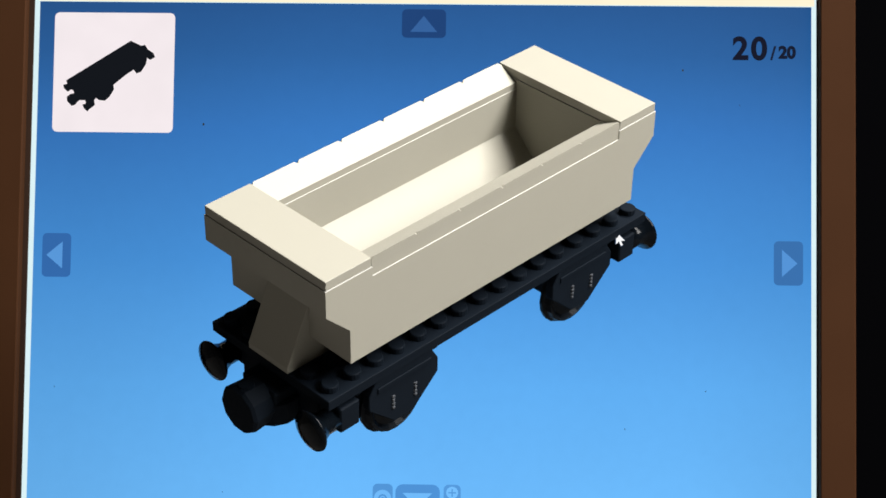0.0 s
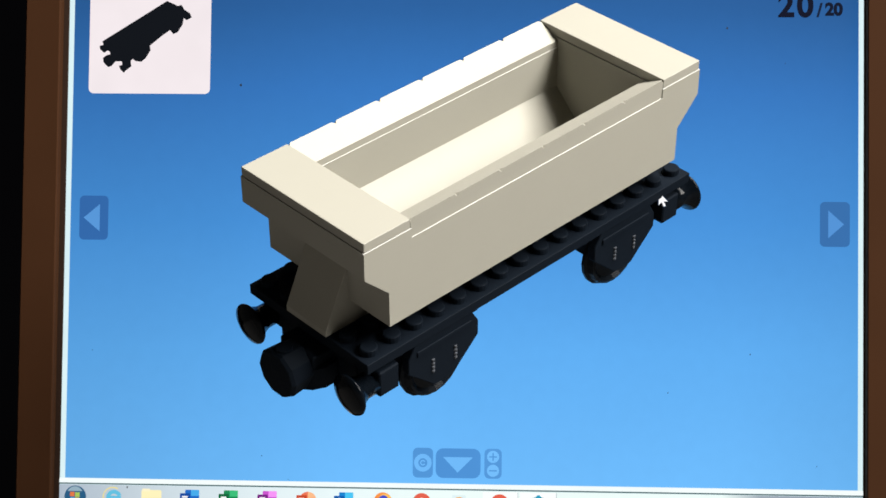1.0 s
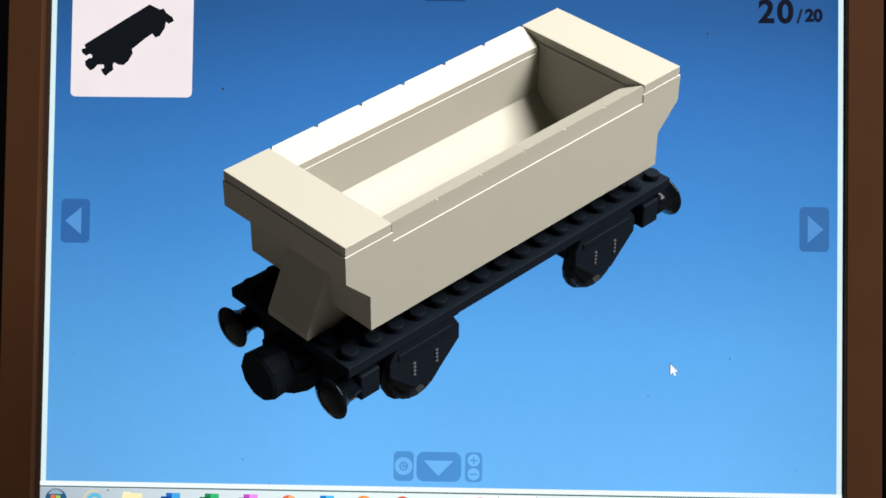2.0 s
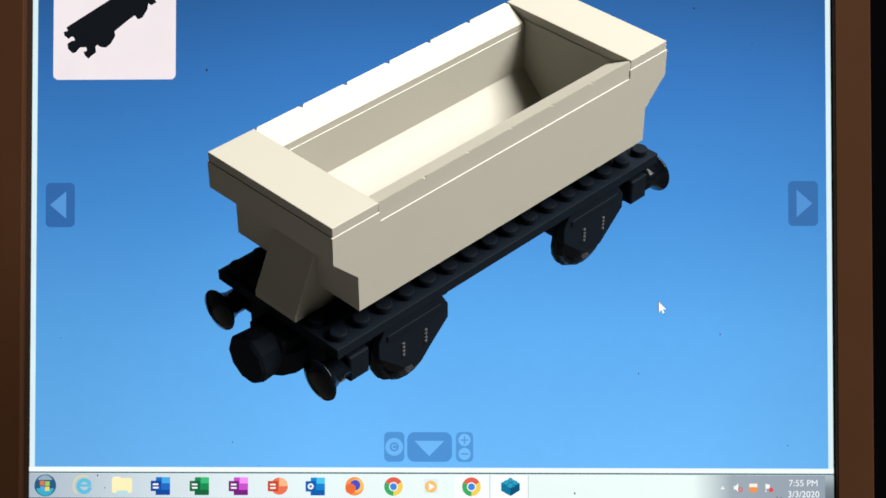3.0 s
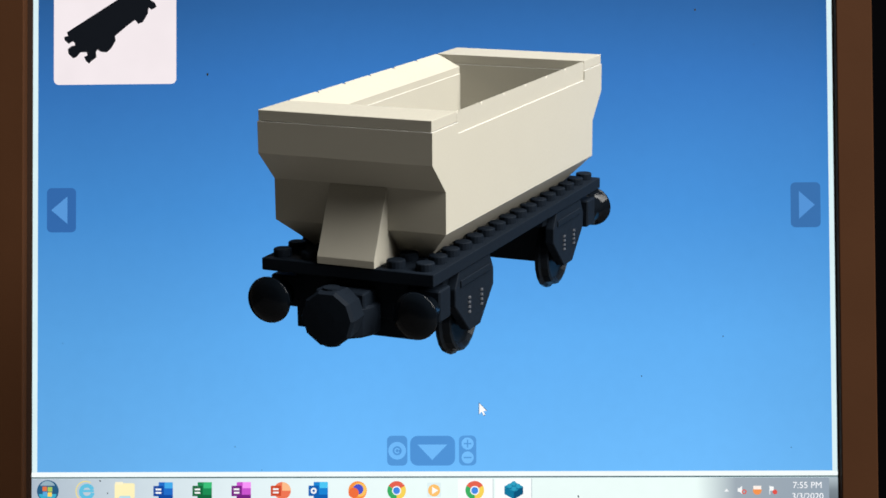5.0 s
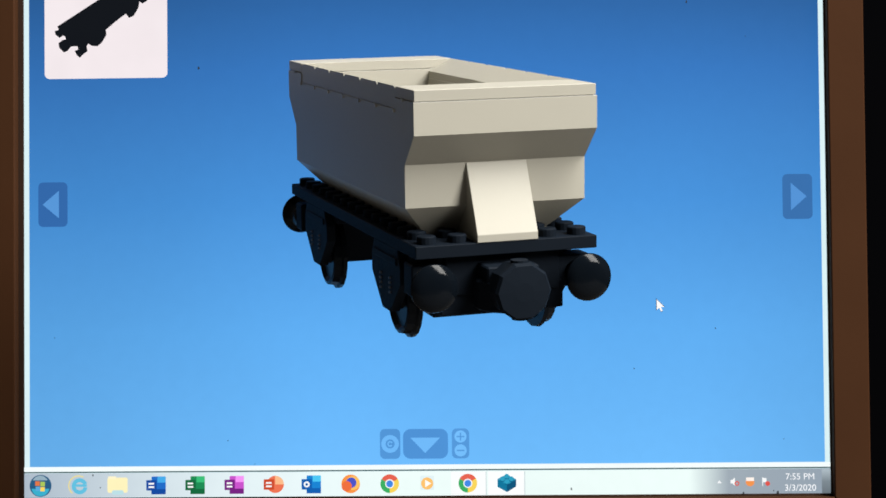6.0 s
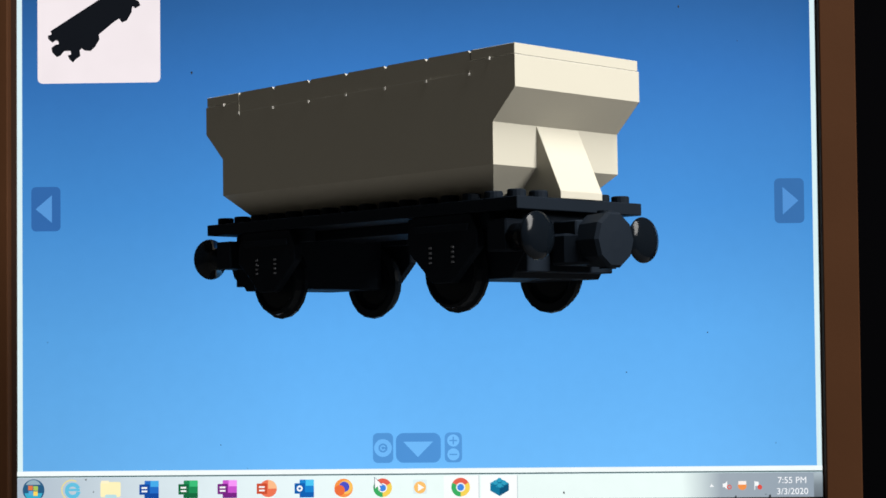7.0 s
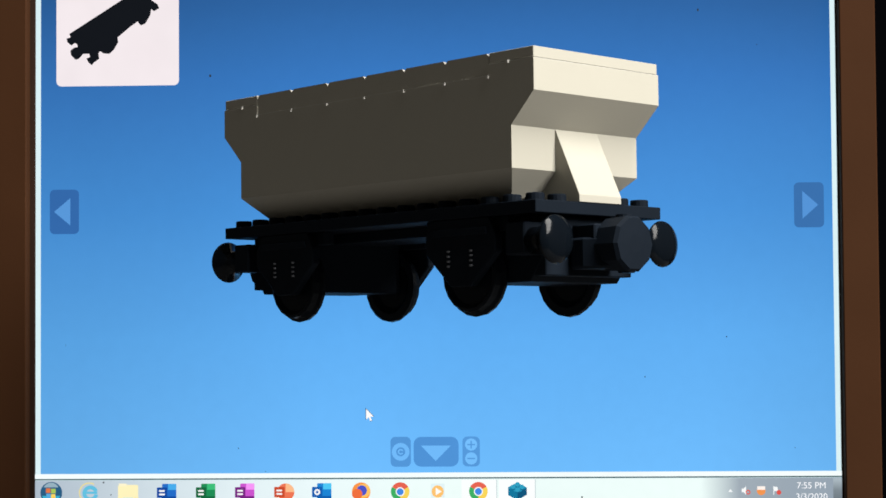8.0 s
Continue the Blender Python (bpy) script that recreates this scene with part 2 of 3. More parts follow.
def monitor():
    mon = tagged(new("computer_monitor"), "switched-on computer monitor with a narrow brown bezel", "monitor")
    # bezel: four mitred bars round the panel
    ix0, ix1, iz0, iz1, w = -0.1892, 0.1868, -0.1376, 0.1640, 0.0164
    for a, b, c, d in (((ix0, iz0), (ix0, iz1), (ix0 - w, iz1 + w), (ix0 - w, iz0 - 0.024)),
                       ((ix1, iz1), (ix1, iz0), (ix1 + w, iz0 - 0.024), (ix1 + w, iz1 + w)),
                       ((ix0, iz1), (ix1, iz1), (ix1 + w, iz1 + w), (ix0 - w, iz1 + w)),
                       ((ix1, iz0), (ix0, iz0), (ix0 - w, iz0 - 0.024), (ix1 + w, iz0 - 0.024))):
        part("bezel_bar", prism([a, b, c, d], 1, -0.0075, 0.016, 0.0005), BEZEL, mon, "brown plastic bezel bar")
    # Dark gap strips; the left one, widened, stands in for the shaded inner bevel.
    for r in (rect(ix0, SX0, iz0, iz1), rect(SX1, ix1, iz0, iz1), rect(SX0, SX1, SZ1, iz1), rect(SX0, SX1, iz0, SZ0)):
        part("gasket_strip", prism(r, 1, -0.0012, 0.004), GASKET_SHADE, mon, "dark strip between bezel and panel")
    shell = prism([(-0.2, -0.155), (0.2, -0.155), (0.2, 0.178), (-0.2, 0.178)], 1, 0.016, 0.055, 0.006)
    part("rear_shell", shell, SHELL, mon, "dark plastic rear shell")
    part("neck", box(-0.035, 0.035, 0.05, 0.075, -0.27, -0.02, 0.004), SHELL, mon, "dark plastic stand neck")
    part("foot", prism(disc(0, 0.05, 0.115, 32), 2, -0.286, -0.268, 0.003), SHELL, mon, "dark round stand foot")
    # panel
    panel = part("screen", box(SX0, SX1, 0.0002, 0.012, SZ0, SZ1), glow(220, 243, 247), mon, "lit screen with a pale window border")
    sky = ramp_glow("blue_field", [(0.0, (110, 188, 253)), (1.0, (39, 89, 149)), (0.25, (95, 174, 243)), (0.5, (72, 148, 222)), (0.75, (55, 121, 195)), (0.9, (44, 100, 164))], 2, BZ0, BZ1, 0.16)
    part("viewing_field", flat(rect(BX0, BX1, BZ0, BZ1), 1), sky, panel, "blue field that pales downwards")
    part("title_strip", flat(rect(SX0 + 0.002, SX1 - 0.001, 0.1222, SZ1), 1), glow(255, 244, 214), panel, "cream strip above the blue field")
    part("border_strip", flat(rect(SX0, SX1, -0.1244, BZ0 - 0.0001), 2), glow(246, 254, 254), panel, "white strip under the blue field")
    part("border_line", flat(rect(SX0, SX1, -0.1251, -0.1245), 1), glow(70, 96, 100), panel, "thin dark line over the taskbar")

    # buttons: bases and marks
    def button(x0, x1, z0, z1, r, mark, base_rgb, mark_rgb, marks):
        part("button", flat(rounded(x0, x1, z0, z1, r), 2), glow(*base_rgb), panel, "dim blue " + mark)
        for o in marks:
            part("button_mark", flat(o, 3), glow(*mark_rgb), panel)
    button(-0.1799, -0.1662, -0.0104, 0.0104, 0.0022, "button with an arrow to one side", (50, 104, 170), (88, 152, 218), [[(-0.1778, 0), (-0.1702, -0.0064), (-0.1702, 0.0064)]])
    button(0.1662, 0.1799, -0.0104, 0.0104, 0.0022, "button with an arrow to one side", (56, 112, 174), (84, 148, 216), [[(0.1772, 0), (0.1700, 0.0064), (0.1700, -0.0064)]])
    button(-0.0104, 0.0106, 0.1056, 0.1193, 0.0022, "button with an upward arrow", (28, 66, 120), (52, 98, 158), [[(-0.0064, 0.1084), (0.0064, 0.1084), (0, 0.1161)]])
    button(-0.0102, 0.0106, -0.1195, -0.1058, 0.0034, "button with a downward arrow", (78, 146, 214), (112, 186, 250), [[(-0.0068, -0.1098), (0, -0.1169), (0.0070, -0.1098)]])
    button(-0.0209, -0.0115, -0.1195, -0.1057, 0.0022, "reset button", (82, 150, 216), (112, 186, 250), [ring(-0.0162, -0.1126, 0.0021, 0.0041), ring(-0.0162, -0.1126, 0.0007, 0.0013, 20, 330)])
    button(0.0124, 0.0204, -0.1195, -0.1057, 0.0022, "zoom button with plus and minus", (84, 152, 218), (116, 190, 252), [disc(0.0164, -0.1094, 0.0028), disc(0.0164, -0.1158, 0.0028)])
    for o in (rect(0.0146, 0.0182, -0.1097, -0.1091), rect(0.0161, 0.0167, -0.1112, -0.1076), rect(0.0146, 0.0182, -0.1161, -0.1155)):
        part("button_mark", flat(o, 4), glow(84, 152, 218), panel)

    # card with a small picture of the bare chassis
    part("preview_card", flat(rounded(-0.1768, -0.1190, 0.0589, 0.1165, 0.0024), 2), glow(244, 234, 237), panel, "pale card with a black chassis silhouette")
    ink = glow(14, 18, 24)

    def q(a, b):
        """A place on the card, in hundredths of its width from its upper edge."""
        return (-0.1768 + 0.000578 * a, 0.1165 - 0.000576 * b)
    # deck, near buffers and coupling, both bogies and the far buffers in one outline
    chassis = [q(10.7, 57.1), q(63.6, 23.5), q(72.6, 27.7), q(75.4, 26.7), q(77.8, 30.5), q(82.6, 33.7), q(84.1, 37.0),
               q(79.9, 39.4), q(77.5, 37.6), q(76.7, 42.8), q(72.7, 49.4), q(69.0, 50.9), q(66.5, 47.6), q(61.0, 51.4),
               q(50.0, 60.5), q(50.6, 64.3), q(47.0, 70.5), q(43.3, 73.8), q(38.6, 73.4), q(35.8, 71.5), q(34.4, 73.4),
               q(35.0, 77.7), q(30.4, 81.1), q(29.0, 83.0), q(26.2, 80.6), q(24.7, 77.3), q(27.5, 76.4), q(27.0, 73.5),
               q(21.8, 73.6), q(18.6, 77.4), q(15.8, 78.4), q(12.0, 74.6), q(11.5, 70.8), q(14.7, 68.4), q(17.5, 67.9),
               q(17.0, 65.6), q(15.1, 64.6), q(12.3, 66.6), q(9.0, 63.8), q(8.4, 60.9), q(11.7, 60.0)]
    part("silhouette", flat(chassis, 3), ink, panel, "small black picture of a bare chassis")

    # page number
    lettering("page_number", "20", 0.0151, 0.1466, 0.0967, 2, glow(14, 18, 38), panel, 0.00048, "bold dark page number", 1.16)
    lettering("page_slash", "/", 0.0090, 0.1645, 0.0966, 2, glow(20, 32, 58), panel, 0.00022)
    lettering("page_total", "20", 0.0079, 0.1684, 0.0974, 2, glow(14, 22, 44), panel, 0.00040, "small dark page total")

    # taskbar
    bar = ramp_glow("taskbar_shine", [(0.0, (176, 190, 204)), (1.0, (150, 164, 178)), (0.25, (226, 240, 244)), (0.5, (240, 255, 252)), (0.827, (238, 253, 250)), (0.875, (160, 172, 182))], 0, SX0, SX1)
    part("taskbar", flat(rect(SX0, SX1, SZ0, -0.1253), 1), bar, panel, "pale translucent taskbar")
    for x0, x1 in ((0.0118, 0.0281), (0.0290, 0.0459)):
        part("task_tile", flat(rect(x0, x1, -0.1364, -0.1256), 2), glow(252, 255, 255), panel, "white tile of an open program")
        part("task_tile_edge", flat(rect(x1 - 0.0002, x1 + 0.0001, -0.1364, -0.1256), 3), glow(186, 204, 208), panel)
    icons(panel)
    lettering("clock", "7:55 PM", 0.0041, 0.1655, -0.1302, 3, glow(250, 252, 255), panel, 0.0, "white clock digits")
    lettering("date", "3/3/2020", 0.0041, 0.1650, -0.1353, 3, glow(250, 252, 255), panel, 0.0, "white date digits")
    part("desktop_tab", flat(rect(0.1822, SX1, SZ0, -0.1256), 2), ramp_glow("tab_shine", [(0.0, (108, 118, 126)), (1.0, (176, 190, 198)), (0.5, (128, 140, 148))], 2, SZ0, -0.1256), panel, "grey strip at the end of the taskbar")

    # specks of dust on the glass
    rnd = random.Random(4)
    specks = [(-0.1041, 0.0630, 0.0011), (0.1344, -0.0605, 0.0006), (0.0968, -0.0786, 0.0005), (-0.0915, -0.1105, 0.0005), (0.1231, 0.0909, 0.0009), (0.0673, -0.1338, 0.0008), (-0.1510, -0.1319, 0.0006), (-0.0790, -0.1214, 0.0004), (0.150, 0.0745, 0.0004), (-0.1722, -0.0622, 0.0004), (0.1618, -0.1360, 0.0011), (0.1462, -0.1363, 0.0008), (0.1600, -0.1352, 0.0005), (0.1650, -0.1115, 0.0004), (-0.1545, -0.1262, 0.0007)]
    for x, z, r in specks:
        pts = [(x + r * rnd.uniform(0.25, 0.6) * math.cos(a), z + r * rnd.uniform(0.5, 1.0) * math.sin(a)) for a in [2 * math.pi * i / 7 for i in range(7)]]
        part("dust_speck", flat(pts, 5), DUST, mon, "dark speck of dust")
    return mon


def icons(panel):
    z = -0.1309

    def add(name, label, shapes):
        for i, (o, rgb) in enumerate(shapes):
            part(name if i == 0 else name + "_detail", flat(o, 3 + i), glow(*rgb), panel, label if i == 0 else "")

    x = -0.1791
    add("start_button", "round glossy start button", [(disc(x, z, 0.0051, 28), (40, 92, 130)), (disc(x, z - 0.0006, 0.0042, 20, 190, 350), (60, 176, 206)), (disc(x, z + 0.0010, 0.0038, 16, 25, 155), (150, 176, 190)),
        (rect(x - 0.0023, x - 0.0002, z + 0.0001, z + 0.0022), (226, 120, 70)), (rect(x + 0.0002, x + 0.0023, z - 0.0001, z + 0.0020), (170, 200, 90)), (rect(x - 0.0020, x, z - 0.0022, z - 0.0002), (90, 170, 220)), (rect(x + 0.0003, x + 0.0023, z - 0.0024, z - 0.0004), (250, 214, 96))])
    x = -0.1608
    add("app_icon", "pale blue ringed browser icon", [(ring(x, z - 0.0003, 0.0019, 0.0037, 20, 350), (100, 194, 226)), (rect(x - 0.0024, x + 0.0034, z - 0.0005, z + 0.0006), (100, 194, 226)), (ring(x - 0.0004, z, 0.0043, 0.0048, 60, 230), (240, 222, 140))])
    x = -0.1430
    add("app_icon", "pale yellow folder icon", [(rounded(x - 0.0048, x + 0.0046, z - 0.0034, z + 0.0036, 0.0008), (255, 244, 190)), (rect(x - 0.0044, x - 0.0008, z + 0.0030, z + 0.0042), (255, 246, 206)), (rounded(x - 0.0026, x + 0.0028, z - 0.0042, z - 0.0022, 0.0008), (190, 226, 232))])

    def office(x, dark, mid, lite, label, round_body=False, ringed=False):
        body = disc(x + 0.0008, z, 0.0040, 24) if round_body else rounded(x - 0.0022, x + 0.0044, z - 0.0042, z + 0.0040, 0.0004)
        shapes = [(body, mid)]
        if round_body:
            shapes += [([(x + 0.0008, z)] + disc(x + 0.0008, z, 0.0040, 10, 0, 90), lite)]
        else:
            shapes += [(rect(x + 0.0006, x + 0.0044, z + 0.0012, z + 0.0040), lite), (rect(x - 0.0022, x + 0.0044, z - 0.0042, z - 0.0018), dark)]
        shapes += [(rounded(x - 0.0045, x + 0.0003, z - 0.0024, z + 0.0024, 0.0003), dark)]
        if ringed:
            shapes += [(ring(x - 0.0021, z, 0.0006, 0.0014), (250, 250, 250))]
        else:
            shapes += [(rect(x - 0.0034, x - 0.0008, z + d, z + d + 0.0008), (250, 250, 250)) for d in (-0.0012, 0.0004)]
        add("app_icon", label, shapes)
    office(-0.1250, (20, 74, 160), (34, 108, 200), (70, 172, 236), "blue square program icon")
    office(-0.1068, (22, 104, 62), (30, 140, 84), (60, 192, 122), "green square program icon")
    office(-0.0886, (120, 36, 130), (204, 84, 206), (248, 150, 248), "magenta square program icon")
    office(-0.0704, (206, 76, 44), (240, 118, 84), (255, 190, 140), "orange round program icon", True)
    office(-0.0528, (16, 96, 178), (24, 132, 212), (76, 200, 246), "light blue square program icon", False, True)
    x = -0.0346
    add("app_icon", "orange swirling round icon", [(disc(x, z, 0.0043, 24), (250, 150, 70)), (disc(x + 0.0010, z + 0.0004, 0.0032, 20), (255, 196, 96)), (disc(x + 0.0003, z + 0.0006, 0.0024, 20), (74, 84, 200)), (disc(x - 0.0018, z - 0.0010, 0.0024, 20), (240, 112, 62))])
    for x in (-0.0165, 0.0196):
        add("app_icon", "red, green and yellow round icon", [(disc(x, z, 0.0043, 30), (250, 214, 90)), ([(x, z)] + disc(x, z, 0.0043, 14, 30, 150), (232, 100, 80)), ([(x, z)] + disc(x, z, 0.0043, 14, 150, 270), (60, 176, 100)), (disc(x, z, 0.0021, 20), (250, 252, 252)), (disc(x, z, 0.0016, 20), (66, 138, 230))])
    x = 0.0008
    add("app_icon", "pale orange round play icon", [(rounded(x - 0.0032, x + 0.0032, z - 0.0030, z + 0.0036, 0.0006), (226, 244, 246)), (disc(x, z, 0.0028, 20), (255, 196, 110)), ([(x - 0.0009, z - 0.0017), (x + 0.0019, z), (x - 0.0009, z + 0.0017)], (255, 255, 250))])
    x = 0.0376
    add("app_icon", "teal building brick icon", [([(x, z - 0.0042), (x + 0.0043, z - 0.0016), (x + 0.0043, z + 0.0016), (x, z + 0.0040), (x - 0.0043, z + 0.0018), (x - 0.0043, z - 0.0018)], (18, 118, 156)), ([(x, z - 0.0010), (x + 0.0043, z + 0.0016), (x, z + 0.0040), (x - 0.0043, z + 0.0018)], (36, 150, 186)), ([(x, z - 0.0042), (x + 0.0043, z - 0.0016), (x + 0.0043, z + 0.0016), (x, z - 0.0010)], (10, 84, 122))]
        + [(disc(x + a, z + b - c, 0.0011, 12), rgb) for a, b in ((0, 0.0032), (-0.0020, 0.0021), (0.0021, 0.0021), (0, 0.0009)) for c, rgb in ((0.0005, (14, 100, 138)), (0, (46, 160, 194)))])
    add("tray_icon", "small white tray arrow", [([(0.1343, z - 0.0008), (0.1363, z - 0.0008), (0.1353, z + 0.0006)], (245, 248, 250))])
    add("tray_icon", "white muted loudspeaker icon", [([(0.1404, z - 0.0009), (0.1412, z - 0.0009), (0.1424, z - 0.0020), (0.1424, z + 0.0018), (0.1412, z + 0.0007), (0.1404, z + 0.0007)], (250, 252, 252)), (ring(0.1433, z - 0.0009, 0.0006, 0.0011), (226, 92, 80))])
    add("tray_icon", "small orange and white tray icon", [(disc(0.1493, z - 0.0003, 0.0020, 18), (246, 150, 80)), (rect(0.1475, 0.1511, z + 0.0002, z + 0.0018), (255, 244, 236))])
    add("tray_icon", "white flag icon with a red mark", [(rect(0.1549, 0.1552, z - 0.0022, z + 0.0018), (250, 252, 252)), ([(0.1552, z - 0.0004), (0.1568, z - 0.0004), (0.1568, z + 0.0014), (0.1552, z + 0.0016)], (250, 252, 252)), (disc(0.1573, z - 0.0010, 0.0011, 14), (226, 84, 74))])


# ---------------------------------------------------------------- the toy wagon, in stud widths
K = 0.010693
MID = 2.4


def scaled(bm):
    for v in bm.verts:
        v.co = Vector((v.co.x, v.co.y, v.co.z - MID)) * K
    return bm


def wagon():
    wag = tagged(new("toy_hopper_wagon"), "cream brick-built hopper wagon on a black chassis", "toy wagon")
    P = lambda name, bm, mat, parent=wag, label="", smooth=False: part(name, scaled(bm), mat, parent, label, smooth)

    # hopper: outer rings and inner rings of one shell
    bm = bmesh.new()
    rings = []
    for hx, hy, z in ((6, 2, 0.0), (7, 3, 1.05), (7, 3, 2.40), (8, 3, 3.40), (8, 3, 4.06), (6, 2, 4.06), (6, 2, 2.42), (6, 0.5, 0.92), (6, 0.5, 0.5)):
        rings.append([bm.verts.new((sx * hx, sy * hy, z)) for sx, sy in ((1, 1), (-1, 1), (-1, -1), (1, -1))])
    for a, b in zip(rings, rings[1:]):
        for i in range(4):
            j = (i + 1) % 4
            bm.faces.new((a[i], a[j], b[j], b[i]))
    bm.faces.new(rings[0][::-1])
    bm.faces.new(rings[-1])
    hopper = P("hopper", bm, CREAM, wag, "cream tapering hopper shell")

    # rims: end risers and smooth end tiles, sloped side pieces with nicked meeting corners
    for s in (-1, 1):
        P("end_riser", box(min(s * 6, s * 8), max(s * 6, s * 8), -3, 3, 4.0602, 4.41), CREAM, hopper)
        t = sorted((s * 6.035, s * 7.972))
        P("end_tile", box(t[0], t[1], -2.972, 2.972, 4.436, 4.78, 0.012), CREAM, wag, "smooth cream end tile")
        P("seam", box(min(s * 6.001, s * 7.999), max(s * 6.001, s * 7.999), -2.999, 2.999, 4.4102, 4.417), SEAM_LIGHT, hopper, "ledge under the end tile, its lit edge painted pale")
        P("tile_foot", box(t[0] + 0.06, t[1] - 0.06, -2.9, 2.9, 4.4172, 4.4358), CREAM, hopper)
    for s in (-1, 1):
        P("seam", box(-5.99, 5.99, *sorted((s * 2.001, s * 2.999)), 4.0602, 4.0655), SEAM_LIGHT, hopper, "ledge under the sloped rim, its lit edge painted pale")
        for i in range(6):
            x0 = -6 + 2 * i
            o = [(2.965 * s, 4.066), (2.965 * s, 4.78), (2.03 * s, 4.33), (2.03 * s, 4.066)]
            bm = prism(o, 0, x0 - 0.018 * (i == 0), x0 + 2 + 0.018 * (i == 5))
            corners = [v for v in bm.verts if v.co.z > 4.7]
            bmesh.ops.bevel(bm, geom=corners, offset=0.11, affect="VERTICES")
            P("rim_slope", bm, CREAM, wag, "cream sloped rim piece")
        # Added pips in the pale tone stand for light leaking at the corners.
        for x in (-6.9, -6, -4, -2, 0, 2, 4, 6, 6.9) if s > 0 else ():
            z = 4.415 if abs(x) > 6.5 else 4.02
            P("pip", box(x - 0.035, x + 0.035, *sorted((s * 2.97, s * 3.05)), z - 0.055, z + 0.04), SEAM_LIGHT, hopper, "small pale pip painted as light leaking at a piece's corner")

    # end wedges
    for s in (-1, 1):
        o = [(8.02 * s, 0.005), (8.02 * s, 0.24), (7.02 * s, 2.39), (6.9 * s, 2.39), (6.9 * s, 1.0), (5.98 * s, 0.005)]
        P("end_wedge", prism(o, 1, -1, 1, 0.012), CREAM, wag, "cream sloped end wedge")

    # deck with its studs
    deck = P("deck", box(-8, 8, -3, 3, -0.40, 0.0, 0.02), BLACK, wag, "black studded deck plate")
    first = P("stud", turned([(0, 0.30), (0.22, 0.30), (0.25, 0.27)], 2, (0, 0, MID), 16), BLACK, deck)
    mesh = first.data
    bpy.data.objects.remove(first)
    for i in range(16):
        for j in range(6):
            x, y = -7.5 + i, -2.5 + j
            if (abs(x) < 6 and abs(y) < 2) or abs(y) < 1:
                continue
            same_mesh("stud", mesh, deck, Matrix.Translation((x * K, y * K, -MID * K)))

    # running gear
    P("spine", box(-6.9, 6.9, -1.2, 1.2, -0.75, -0.41, 0.02), BLACK, wag)
    for s in (-1, 1):
        ax = 4.55 * s
        block = [(3.95 * s, -0.41), (3.95 * s, -2.5), (6.85 * s, -2.5), (7.4 * s, -1.75), (7.4 * s, -0.41)]
        bog = P("bogie_block", prism(block, 1, -2.1, 2.1, 0.03), BLACK, wag, "black bogie block")
        P("axle", turned([(-2.6, 0.16), (2.6, 0.16)], 1, (ax, 0, -2.2), 12), BLACK, bog)
        for t in (-1, 1):
            y0, y1 = sorted((2.62 * t, 2.95 * t))
            o = [(ax - 1.62, -0.95), (ax - 1.3, -0.41), (ax + 1.3, -0.41), (ax + 1.62, -0.95), (ax + 1.62, -1.52), (ax + 0.8, -2.27), (ax + 0.45, -2.6), (ax - 0.45, -2.6), (ax - 0.8, -2.27), (ax - 1.62, -1.52)]
            fr = P("side_frame", prism(o, 1, y0, y1, 0.03), BLACK, bog, "black side frame with moulded springs")
            P("frame_rib", box(ax - 1.25, ax + 1.25, *sorted((2.94 * t, 3.0 * t)), -0.95, -0.72, 0.02), BLACK, fr)
            for d in (-0.52, 0.52):
                bm = bmesh.new()
                for k in range(4):
                    merge(bm, turned([(-0.032, 0.065), (0.032, 0.065)], 2, (ax + d, 2.95 * t, -1.45 - 0.16 * k), 10))
                P("spring", bm, STEEL, fr, "grey coil spring")
            P("link", box(ax - 1.9, ax + 1.9, *sorted((2.2 * t, 2.63 * t)), -0.85, -0.41, 0.02), BLACK, bog)
            wh = P("wheel", turned([(-0.04 * t, 0.2), (-0.04 * t, 0.82), (-0.10 * t, 0.96), (-0.20 * t, 1.06), (-0.20 * t, 1.36), (-0.06 * t, 1.38), (0.0, 1.26), (0.24 * t, 1.22), (0.27 * t, 1.12), (0.14 * t, 0.98), (0.14 * t, 0.42), (0.26 * t, 0.36), (0.26 * t, 0.1)], 1, (ax, 2.31 * t, -2.19), 20), RUBBER, wag, "black flanged wheel")
            P("wheel_hub", turned([(0.2 * t, 0.26), (0.34 * t, 0.22), (0.36 * t, 0.1)], 1, (ax, 2.31 * t, -2.19), 12), RUBBER, wh)

        # buffers and coupling at this end
        beam = P("buffer_beam", box(*sorted((6.6 * s, 7.55 * s)), -1.9, 1.9, -1.7, -0.41, 0.03), BLACK, wag, "black buffer beam")
        P("beam_foot", box(*sorted((6.9 * s, 7.5 * s)), -2.05, 2.05, -2.32, -1.4, 0.03), BLACK, beam)
        for t in (-1, 1):
            P("buffer_arm", box(*sorted((6.62 * s, 7.48 * s)), *sorted((1.7 * t, 2.98 * t)), -1.68, -0.66, 0.05), BLACK, beam)
            bf = P("buffer", turned([(7.3 * s, 0.43), (7.9 * s, 0.43), (8.22 * s, 0.56), (8.35 * s, 0.73), (8.40 * s, 0.765), (8.46 * s, 0.74), (8.57 * s, 0.48), (8.60 * s, 0.12)], 0, (0, 2.55 * t, -1.25), 28), GLOSS, wag, "polished black round buffer", True)
        cp = P("coupling", turned([(8.3 * s, 0.5), (8.45 * s, 0.86), (9.3 * s, 0.92), (9.42 * s, 0.84), (9.45 * s, 0.3)], 0, (0, 0, -1.36), 10), BLACK, wag, "black magnetic coupling")
        P("coupling_arm", box(*sorted((7.5 * s, 8.5 * s)), -0.85, 0.85, -1.75, -0.7, 0.05), BLACK, cp)
